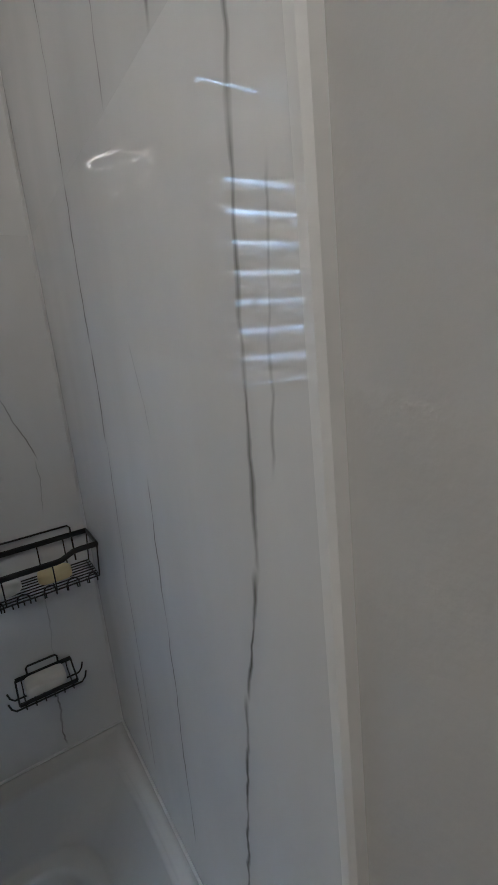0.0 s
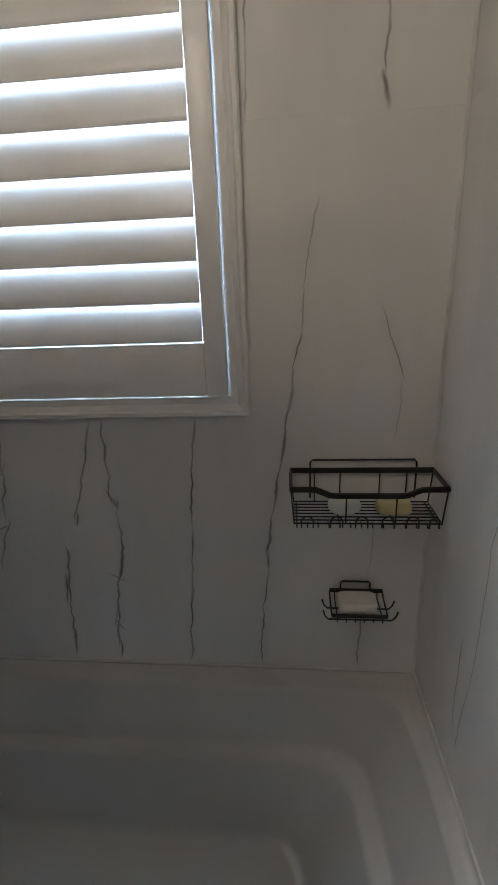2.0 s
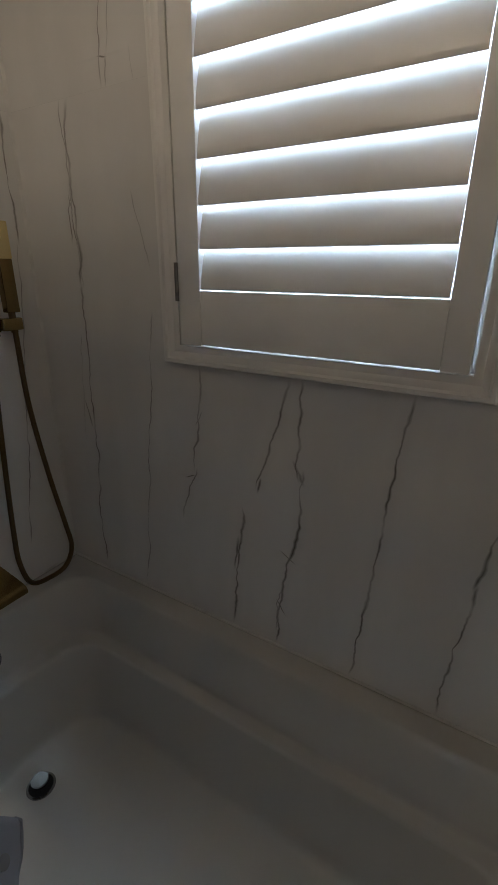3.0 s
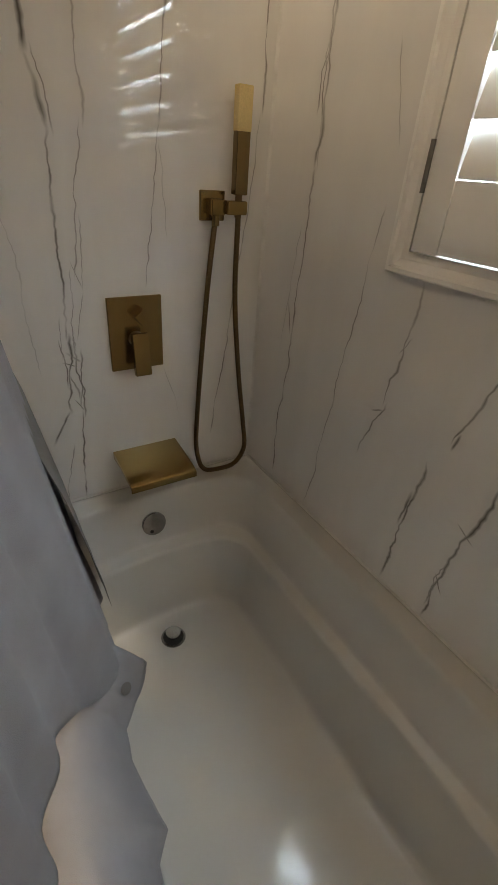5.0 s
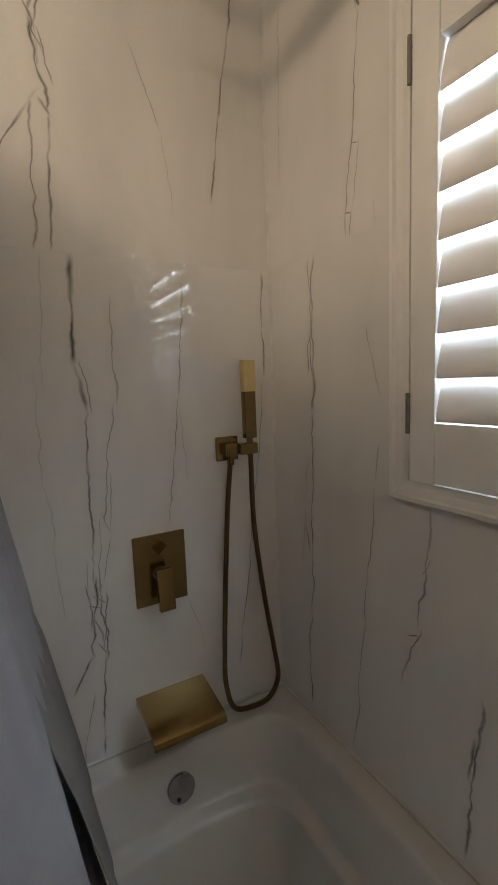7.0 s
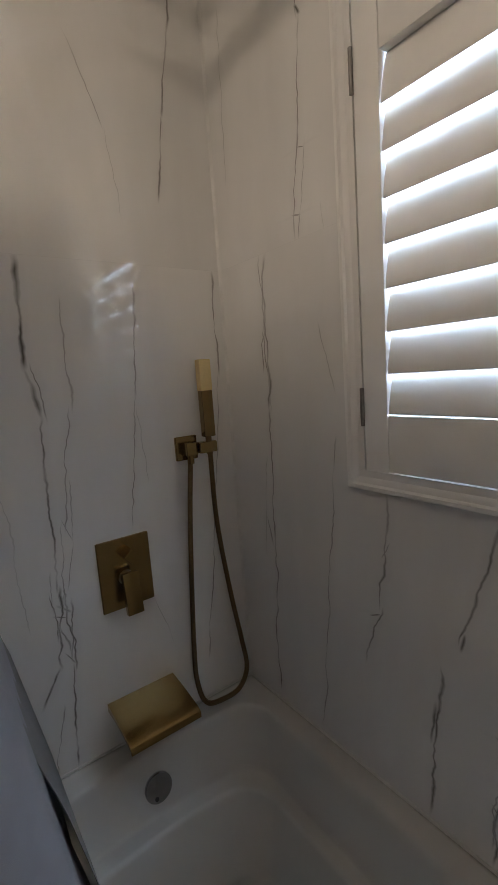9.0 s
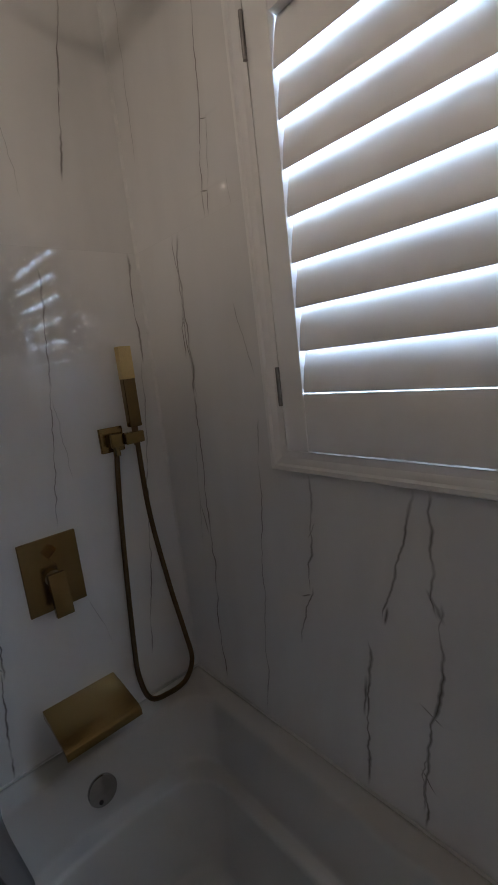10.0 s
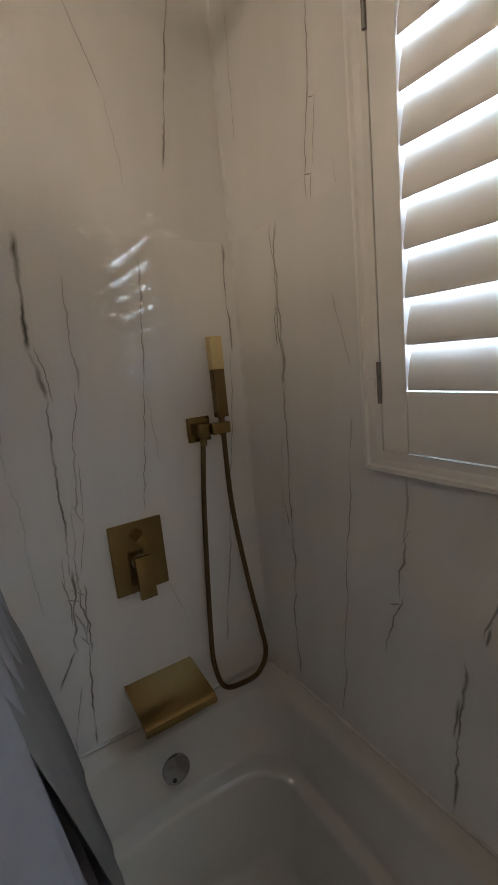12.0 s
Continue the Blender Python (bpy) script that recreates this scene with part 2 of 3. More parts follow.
M_PAINT = mat("wall_paint", (0.55, 0.535, 0.51), 0.55, vary=0.05, scale=3, bump=0.0006, bump_scale=90)
M_CEIL = mat("ceiling_paint", (0.78, 0.77, 0.75), 0.7, vary=0.04, scale=3, bump=0.0005, bump_scale=120)
M_TRIM = mat("trim_paint", (0.80, 0.79, 0.77), 0.42, spec=0.25, vary=0.04, scale=9, bump=0.00008, bump_scale=60)
M_SHUT = mat("shutter_paint", (0.84, 0.835, 0.82), 0.33, vary=0.04, scale=12, bump=0.00015, bump_scale=120)
M_CAULK = mat("caulk", (0.72, 0.71, 0.69), 0.45, vary=0.12, scale=20, bump=0.0006, bump_scale=150)
M_GROUT = mat("grout", (0.68, 0.67, 0.655), 0.12, vary=0.05, scale=20)
M_TUB = mat("tub_acrylic", (0.64, 0.63, 0.60), 0.08, vary=0.04, scale=4, rough_vary=0.03)
M_BRASS = mat("brushed_brass", (0.32, 0.225, 0.093), 0.22, 1.0, vary=0.06, scale=18, bump=0.00002, bump_scale=700, rough_vary=0.05, stretch=(1, 0.12, 1))
M_BRASS_D = mat("brass_hose_metal", (0.165, 0.11, 0.055), 0.28, 1.0, vary=0.15, scale=150)
M_CHROME = mat("chrome", (0.40, 0.40, 0.41), 0.14, 1.0, vary=0.1, scale=30, rough_vary=0.05)
M_HINGE = mat("hinge_steel", (0.25, 0.24, 0.23), 0.35, 1.0, vary=0.2, scale=80)
# near-black colour that puts shade into gaps and openings
M_DARK = mat("gap_shade_black", (0.015, 0.015, 0.015), 0.6)
M_RUBBER = mat("nozzle_rubber", (0.55, 0.50, 0.40), 0.5)
M_BLACK = mat("black_wire", (0.012, 0.012, 0.012), 0.38, vary=0.3, scale=90)
M_SOAP_W = mat("soap_white", (0.80, 0.77, 0.70), 0.42, vary=0.08, scale=25, bump=0.0006, bump_scale=60)
M_SOAP_Y = mat("soap_yellow", (0.76, 0.64, 0.34), 0.42, vary=0.08, scale=25, bump=0.0006, bump_scale=60)
M_CLOTH = mat("curtain_cloth", (0.31, 0.31, 0.335), 0.85, spec=0.2, vary=0.08, scale=14, bump=0.0007, bump_scale=700)
M_LINER = mat("curtain_liner", (0.20, 0.195, 0.19), 0.6, spec=0.3, vary=0.06, scale=14, bump=0.0004, bump_scale=500)
M_FLOOR = mat("floor_tile", (0.10, 0.095, 0.09), 0.3, vary=0.15, scale=6)
M_GLASS = bpy.data.materials.new("window_glass")
M_GLASS.use_nodes = True
M_GLASS.node_tree.nodes["Principled BSDF"].inputs["Transmission Weight"].default_value = 1.0
M_GLASS.node_tree.nodes["Principled BSDF"].inputs["Roughness"].default_value = 0.0
M_LED = bpy.data.materials.new("led_tube")
M_LED.use_nodes = True
_b = M_LED.node_tree.nodes["Principled BSDF"]
_b.inputs["Emission Color"].default_value = (1.0, 0.80, 0.58, 1)
_b.inputs["Emission Strength"].default_value = LED


# mesh helpers
def thing(name, label="", category="", group="", kind="", at=(0, 0, 0)):
    e = new(name)
    e.empty_display_size = 0.05
    e.location = at
    return tagged(e, label, category, group, kind)


def part(name, bm, material, parent=None, label="", smooth=True, angle=35):
    bmesh.ops.recalc_face_normals(bm, faces=bm.faces)
    me = bpy.data.meshes.new(name)
    if smooth:
        for f in bm.faces:
            f.smooth = True
        for e in bm.edges if angle < 180 else ():
            if len(e.link_faces) == 2 and e.calc_face_angle() > radians(angle):
                e.smooth = False
    bm.to_mesh(me)
    bm.free()
    me.materials.append(material)
    ob = new(name, me)
    if parent is not None:
        ob.parent = parent
        if parent.parent is None:
            ob.matrix_parent_inverse = Matrix.Translation(-parent.location)
    if label:
        ob["label"] = label
    return ob


def box(x0, x1, y0, y1, z0, z1, bevel=0.0, seg=2, bm=None):
    own = bm or bmesh.new()
    r = bmesh.ops.create_cube(own, size=1)
    for v in r["verts"]:
        v.co = Vector(((x0 + x1) / 2 + v.co.x * (x1 - x0), (y0 + y1) / 2 + v.co.y * (y1 - y0), (z0 + z1) / 2 + v.co.z * (z1 - z0)))
    if bevel:
        es = list({e for v in r["verts"] for e in v.link_edges})
        bmesh.ops.bevel(own, geom=es, offset=bevel, segments=seg, affect="EDGES", profile=0.6)
    return own


def tube(pts, r, n=8, bm=None, closed=False, flat=None):
    """Sweeps a round (or flat: (half width, half height)) section along points."""
    own = bm or bmesh.new()
    pts = [Vector(p) for p in pts]
    rings, up, m = [], None, len(pts)
    for i, p in enumerate(pts):
        a = pts[(i - 1) % m] if closed or i else p
        c = pts[(i + 1) % m] if closed or i < m - 1 else p
        d = (c - a).normalized()
        if up is None:
            up = Vector((0, 0, 1)) if abs(d.z) < 0.9 else Vector((1, 0, 0))
        side = d.cross(up).normalized()
        if flat is None:
            up = side.cross(d).normalized()
            up2 = up
        else:
            up2 = side.cross(d).normalized()
        w, h = flat if flat else (r, r)
        rings.append([own.verts.new(p + side * (w * math.cos(2 * math.pi * k / n)) + up2 * (h * math.sin(2 * math.pi * k / n))) for k in range(n)])
    for i in range(m if closed else m - 1):
        a, c = rings[i], rings[(i + 1) % m]
        for k in range(n):
            own.faces.new((a[k], a[(k + 1) % n], c[(k + 1) % n], c[k]))
    if not closed:
        own.faces.new(rings[0][::-1])
        own.faces.new(rings[-1])
    return own


def spline(ctrl, per=8):
    """Smooth points through control points (Catmull-Rom)."""
    c = [Vector(p) for p in ctrl]
    c = [2 * c[0] - c[1]] + c + [2 * c[-1] - c[-2]]
    out = []
    for i in range(1, len(c) - 2):
        for k in range(per):
            t = k / per
            a, b_, d, e = c[i - 1], c[i], c[i + 1], c[i + 2]
            out.append(0.5 * (2 * b_ + (d - a) * t + (2 * a - 5 * b_ + 4 * d - e) * t * t + (3 * b_ - a - 3 * d + e) * t ** 3))
    out.append(c[-2])
    return out


def disc(center, normal, profile, n=32):
    """A lathe: profile of (radius, height) along normal."""
    own = bmesh.new()
    q = Vector(normal).to_track_quat("Z", "Y")
    rings = []
    for r, h in profile:
        rings.append([own.verts.new(Vector(center) + q @ Vector((r * math.cos(2 * math.pi * k / n), r * math.sin(2 * math.pi * k / n), h))) for k in range(n)])
    for a, c in zip(rings, rings[1:]):
        for k in range(n):
            own.faces.new((a[k], a[(k + 1) % n], c[(k + 1) % n], c[k]))
    own.faces.new(rings[-1])
    own.faces.new(rings[0][::-1])
    return own


# the setting: x along the tub, y towards the window, z up
L, TOP, BACK = 1.52, 2.75, -3.4
WX0, WX1, WZ0, WZ1 = 0.488, 1.100, 1.232, 2.130


def window_wall():
    t = thing("wall_north", "window wall clad in polished white marble slabs with grey veins", "wall", kind="structure")
    th = 0.012
    for nm, z0, z1, mtl in (("slab", 0.50, SEAM - 0.0003, M_WIN_LOW), ("slab", SEAM + 0.0003, TOP, M_WIN_HIGH)):
        bm = bmesh.new()
        lo, hi = max(z0, WZ0), min(z1, WZ1)
        box(0.0, WX0, 0.0, th, z0, z1, 0, bm=bm)
        box(WX1, L, 0.0, th, z0, z1, 0, bm=bm)
        if z0 < WZ0:
            box(WX0, WX1, 0.0, th, z0, WZ0, 0, bm=bm)
        if z1 > WZ1:
            box(WX0, WX1, 0.0, th, WZ1, z1, 0, bm=bm)
        bmesh.ops.remove_doubles(bm, verts=bm.verts, dist=1e-5)
        part(nm, bm, mtl, t, smooth=False)
    bm = bmesh.new()
    for a in ((-0.12, WX0, 0, TOP), (WX1, L + 0.12, 0, TOP), (WX0, WX1, 0, WZ0), (WX0, WX1, WZ1, TOP)):
        box(a[0], a[1], th + 0.0005, 0.14, a[2], a[3], bm=bm)
    part("wall_core", bm, M_PAINT, t, smooth=False)
    bm = bmesh.new()
    box(0.0, WX0, 0.0001, 0.0035, SEAM - 0.00029, SEAM + 0.00029, bm=bm)
    box(WX1, L, 0.0001, 0.0035, SEAM - 0.00029, SEAM + 0.00029, bm=bm)
    part("grout", bm, M_GROUT, t, smooth=False)


def end_wall(name, label, x, sgn, low, high, y_end):
    t = thing(name, label, "wall", kind="structure")
    th = 0.012
    a, c = sorted((x, x + sgn * th))
    part("slab", box(a, c, y_end, -0.0005, 0.50, SEAM - 0.0003), low, t, smooth=False)
    part("slab", box(a, c, y_end, -0.0005, SEAM + 0.0003, TOP), high, t, smooth=False)
    a, c = sorted((x + sgn * 0.0001, x + sgn * 0.0035))
    part("grout", box(a, c, y_end, -0.0005, SEAM - 0.00029, SEAM + 0.00029), M_GROUT, t, smooth=False)
    a, c = sorted((x + sgn * (th + 0.0005), x + sgn * 0.12))
    part("wall_core", box(a, c, y_end - 0.02, 0.012, 0, TOP), M_PAINT, t, smooth=False)


window_wall()
end_wall("wall_west", "fixture wall clad in polished white marble slabs with dark veins", 0.0, -1, M_FAU_LOW, M_FAU_HIGH, -0.885)
end_wall("wall_east", "end wall clad in polished white marble slabs with grey veins", L, 1, M_RIGHT_LOW, M_RIGHT_HIGH, -0.885)
for nm, x0, x1 in (("wall_east_painted", L, L + 0.12), ("wall_west_painted", -0.12, 0.0)):
    part(nm, box(x0, x1, BACK, -0.905, 0, TOP), M_PAINT, smooth=False)
    tagged(bpy.data.objects[nm], "plain greige painted bathroom wall", "wall", kind="structure")
# unseen closing wall, set far back to lessen bounced light
tagged(part("wall_south", box(-0.12, L + 0.12, BACK - 0.12, BACK, 0, TOP), M_PAINT, smooth=False), "plain greige painted bathroom wall", "wall", kind="structure")
tagged(part("ceiling", box(-0.12, L + 0.12, BACK - 0.12, 0.14, TOP, TOP + 0.1), M_CEIL, smooth=False), "plain white painted ceiling", "ceiling", kind="structure")
# unseen floor, kept dark to lessen bounced light
tagged(part("floor", box(-0.12, L + 0.12, BACK - 0.12, 0.14, -0.1, 0.0), M_FLOOR, smooth=False), "grey tiled bathroom floor", "floor", kind="structure")


def edge_trim(name, x, sgn):
    bm = bmesh.new()
    pts = [(0.0, -0.887), (0.010, -0.887), (0.014, -0.890), (0.014, -0.899), (0.010, -0.904), (0.0, -0.906)]
    a = [bm.verts.new((x - sgn * p[0], p[1], 0.0)) for p in pts]
    c = [bm.verts.new((x - sgn * p[0], p[1], TOP)) for p in pts]
    for i in range(len(pts)):
        j = (i + 1) % len(pts)
        bm.faces.new((a[i], a[j], c[j], c[i]))
    tagged(part(name, bm, M_TRIM), "white painted edge trim where the marble ends", "trim", kind="structure")


edge_trim("trim_east", L, 1)
edge_trim("trim_west", 0.0, -1)


def corner_bead(name, x, sgn):
    bm = bmesh.new()
    a = [(x, -0.006), (x + sgn * 0.0025, -0.0025), (x + sgn * 0.006, 0.0)]
    lo = [bm.verts.new((p[0], p[1], 0.53)) for p in a]
    hi = [bm.verts.new((p[0], p[1], TOP)) for p in a]
    for i in range(2):
        bm.faces.new((lo[i], lo[i + 1], hi[i + 1], hi[i]))
    tagged(part(name, bm, M_CAULK), "thin white caulk line in the wall corner", "caulk", kind="structure")


corner_bead("caulk_west", 0.0005, 1)
corner_bead("caulk_east", L - 0.0005, -1)


def window():
    t = thing("window_1", "white-framed bathroom window behind a louvred shutter", "window", kind="structure")
    # casing: stepped moulding, mitred
    prof = [(0.0, 0.0), (0.0, -0.014), (0.003, -0.018), (0.010, -0.018), (0.014, -0.013), (0.020, -0.011), (0.026, -0.007), (0.034, -0.006), (0.040, -0.006), (0.040, 0.06), (0.0, 0.0115)]
    ox0, ox1, oz0, oz1 = 0.450, 1.126, 1.2065, 2.163
    bm = bmesh.new()
    rings = []
    for cx, cz, sx, sz in ((ox0, oz0, 1, 1), (ox1, oz0, -1, 1), (ox1, oz1, -1, -1), (ox0, oz1, 1, -1)):
        rings.append([bm.verts.new((cx + sx * d, y, cz + sz * d)) for d, y in prof])
    n = len(prof)
    for i in range(4):
        a, c = rings[i], rings[(i + 1) % 4]
        for k in range(n):
            bm.faces.new((a[k], a[(k + 1) % n], c[(k + 1) % n], c[k]))
    part("window_frame", bm, M_TRIM, t, angle=25)
    # outer sash and glass
    bm = bmesh.new()
    for a in ((0.489, 0.53, 1.233, 2.129), (1.058, 1.099, 1.233, 2.129), (0.53, 1.058, 1.233, 1.275), (0.53, 1.058, 2.087, 2.129), (0.782, 0.806, 1.275, 2.087)):
        box(a[0], a[1], 0.085, 0.12, a[2], a[3], 0.003, bm=bm)
    part("sash", bm, M_TRIM, t)
    # added strips, hidden behind the shutter, that block daylight at its gaps
    part("light_stop", box(1.0665, 1.0862, 0.0165, 0.030, 1.2465, 2.115, 0.001), M_TRIM, t)
    part("light_stop", box(0.4905, 0.512, 0.0130, 0.030, 1.2465, 2.115, 0.001), M_TRIM, t)
    part("light_stop", box(0.5125, 1.066, 0.0165, 0.030, 1.2462, 1.2580, 0.001), M_TRIM, t)
    g = part("pane", box(0.525, 1.063, 0.100, 0.104, 1.27, 2.092), M_GLASS, t, smooth=False)
    g.visible_shadow = False


window()


def shutter():
    t = thing("window_shutter", "white louvred plantation shutter with closed-down slats on two hinges", "shutter", at=(0.795, 0.0, 1.25))
    y0, y1 = -0.016, 0.012
    part("stile", box(0.5015, 0.5565, y0, y1, 1.2495, 2.112, 0.002), M_SHUT, t)
    part("stile", box(1.036, 1.0795, y0, y1, 1.2495, 2.112, 0.002), M_SHUT, t)
    part("rail", box(0.5570, 1.0355, y0 + 0.001, y1, 1.2515, 1.3622, 0.002), M_SHUT, t)
    part("rail", box(0.5570, 1.0355, y0 + 0.001, y1, 1.9865, 2.112, 0.002), M_SHUT, t)
    pitch, z_low, chord, thick, tilt = 0.0770, 1.3632, 0.0910, 0.0108, radians(TILT_SLAT)
    for i in range(8):
        zc = z_low + pitch * i + 0.5 * chord * math.sin(tilt)
        bm = bmesh.new()
        n, ends = 20, []
        for x in (0.5585, 1.0340):
            ring = []
            for k in range(n):
                a = 2 * math.pi * k / n
                cu, cv = 0.5 * chord * math.cos(a), 0.5 * thick * math.copysign(abs(math.sin(a)) ** 0.8, math.sin(a))
                ring.append(bm.verts.new((x, -0.002 + cu * math.cos(tilt) - cv * math.sin(tilt), zc + cu * math.sin(tilt) + cv * math.cos(tilt))))
            ends.append(ring)
        for k in range(n):
            bm.faces.new((ends[0][k], ends[0][(k + 1) % n], ends[1][(k + 1) % n], ends[1][k]))
        bm.faces.new(ends[0][::-1])
        bm.faces.new(ends[1])
        part("slat", bm, M_SHUT, t, angle=60)
    for z in (1.340, 1.943):
        h = part("hinge", tube([(0.4995, -0.019, z), (0.4995, -0.019, z + 0.076)], 0.0042, 12), M_HINGE, t, "dark steel hinge", angle=50)
        for k in (0.25, 0.5, 0.75):
            part("knuckle", disc((0.4995, -0.019, z + 0.076 * k), (0, 0, 1), [(0.0036, -0.0006), (0.0047, -0.0006), (0.0047, 0.0006), (0.0036, 0.0006)], 12), M_HINGE, h)


shutter()


# bathtub
def rounded(x0, x1, y0, y1, r, bow, z, n=8, side=10):
    """A ring with round corners whose short ends bow outwards."""
    pts = []
    for cx, cy, a0 in ((x1 - r, y1 - r, 0), (x0 + r, y1 - r, 90), (x0 + r, y0 + r, 180), (x1 - r, y0 + r, 270)):
        for k in range(n + 1):
            a = radians(a0 + 90 * k / n)
            pts.append((cx + r * math.cos(a), cy + r * math.sin(a)))
        # straight run to the next corner
        nx = {0: (x0 + r, y1), 90: (x0, y0 + r), 180: (x1 - r, y0), 270: (x1, y1 - r)}[a0]
        p = pts[-1]
        for k in range(1, side):
            pts.append((p[0] + (nx[0] - p[0]) * k / side, p[1] + (nx[1] - p[1]) * k / side))
    ym, yh = (y0 + y1) / 2, (y1 - y0) / 2
    out = []
    for x, y in pts:
        e = max(0.0, 1 - ((y - ym) / yh) ** 2)
        w = min(1.0, max(0.0, abs(x - (x0 + x1) / 2) / ((x1 - x0) / 2)) ** 4)
        out.append((x + math.copysign(bow * e * w, x - (x0 + x1) / 2), y, z))
    return out


def bathtub():
    t = thing("bathtub", "white glossy acrylic alcove bathtub with stepped inner ledge", "bathtub", at=(L / 2, -0.39, 0))
    f = -0.780
    rows = [
        (0.0015, L - 0.0015, f, -0.0015, 0.004, 0.0, 0.0), (0.0015, L - 0.0015, f, -0.0015, 0.004, 0.0, 0.510),
        (0.003, L - 0.003, f + 0.006, -0.003, 0.006, 0.0, 0.520),
        (0.020, L - 0.020, f + 0.018, -0.014, 0.010, 0.0, 0.521),
        (0.026, L - 0.026, f + 0.024, -0.018, 0.014, 0.0, 0.514),
        (0.074, L - 0.054, f + 0.062, -0.049, 0.075, 0.022, 0.5125), (0.081, L - 0.061, f + 0.069, -0.055, 0.075, 0.022, 0.510), (0.086, L - 0.066, f + 0.073, -0.059, 0.075, 0.023, 0.503),
        (0.090, L - 0.070, f + 0.076, -0.062, 0.075, 0.024, 0.490),
        (0.120, L - 0.140, f + 0.090, -0.086, 0.080, 0.026, 0.366), (0.123, L - 0.144, f + 0.092, -0.088, 0.080, 0.027, 0.356),
        (0.130, L - 0.152, f + 0.097, -0.094, 0.080, 0.028, 0.3505), (0.158, L - 0.180, f + 0.117, -0.117, 0.082, 0.028, 0.3485),
        (0.166, L - 0.188, f + 0.122, -0.123, 0.084, 0.028, 0.345), (0.171, L - 0.194, f + 0.126, -0.127, 0.084, 0.028, 0.336),
        (0.194, L - 0.296, f + 0.146, -0.152, 0.070, 0.028, 0.140), (0.197, L - 0.303, f + 0.149, -0.155, 0.068, 0.028, 0.124),
        (0.203, L - 0.312, f + 0.155, -0.161, 0.065, 0.028, 0.1145), (0.214, L - 0.325, f + 0.166, -0.172, 0.062, 0.028, 0.1095),
        (0.250, L - 0.370, f + 0.20, -0.205, 0.06, 0.022, 0.1075), (0.42, L - 0.50, f + 0.30, -0.32, 0.04, 0.0, 0.106)]
    bm = bmesh.new()
    rings = [[bm.verts.new(p) for p in rounded(*r)] for r in [(a[0], a[1], a[2], a[3], a[4], a[5], a[6]) for a in rows]]
    for a, c in zip(rings, rings[1:]):
        n = len(a)
        for k in range(n):
            bm.faces.new((a[k], a[(k + 1) % n], c[(k + 1) % n], c[k]))
    bm.faces.new(rings[-1])
    bm.faces.new(rings[0][::-1])
    shell = part("shell", bm, M_TUB, t, angle=179)
    wn_mod = shell.modifiers.new("weighted", "WEIGHTED_NORMAL")
    wn_mod.weight = 60
    # drain and overflow
    c = (0.262, -0.392, 0.1085)
    d = part("drain", disc(c, (0, 0, 1), [(0.0345, 0.0), (0.037, 0.0015), (0.0355, 0.0035), (0.031, 0.004), (0.030, 0.0022)], 40), M_CHROME, t, "chrome drain ring")
    # solid black disc, the shade of the drain opening as colour
    part("drain_well", disc((c[0], c[1], c[2] + 0.0021), (0, 0, 1), [(0.0302, 0.0), (0.0302, 0.0012)], 32), M_DARK, d, "near-black disc for the shade in the drain opening")
    part("stopper", disc((c[0], c[1], c[2] + 0.004), (0, 0, 1), [(0.010, 0.0), (0.020, 0.012), (0.0225, 0.018), (0.0225, 0.0215), (0.0205, 0.0235)], 36), M_CHROME, d, "raised chrome stopper")
    nrm = Vector((0.97, 0, 0.24)).normalized()
    oc = Vector((0.079, -0.375, 0.425))
    # black discs here and below: shade behind the plate and in its hole
    part("overflow_base", disc(oc, nrm, [(0.029, -0.004), (0.029, 0.012)], 36), M_DARK, t, "near-black disc for the shade behind the overflow plate")
    o = part("overflow_cover", disc(oc, nrm, [(0.034, 0.009), (0.0365, 0.0105), (0.0365, 0.0165), (0.0345, 0.0185), (0.024, 0.0198), (0.008, 0.0203)], 48), M_CHROME, t, "round chrome overflow plate")
    part("overflow_hole", disc(oc + nrm * 0.0192 + Vector((0.005, -0.011, -0.0205)), nrm, [(0.0055, 0.0), (0.0055, 0.0014)], 16), M_DARK, o)


bathtub()


def caulk_bead(name, pts):
    tagged(part(name, tube(pts, 0.0035, 8), M_CAULK), "thin white caulk bead between tub and marble", "caulk", kind="structure")


caulk_bead("caulk_tub_north", [(0.003, -0.0015, 0.5215), (0.5, -0.0015, 0.5215), (1.0, -0.0015, 0.5215), (L - 0.003, -0.0015, 0.5215)])
caulk_bead("caulk_tub_west", [(0.0015, -0.003, 0.5215), (0.0015, -0.4, 0.5215), (0.0015, -0.77, 0.5215)])
caulk_bead("caulk_tub_east", [(L - 0.0015, -0.003, 0.5215), (L - 0.0015, -0.4, 0.5215), (L - 0.0015, -0.77, 0.5215)])


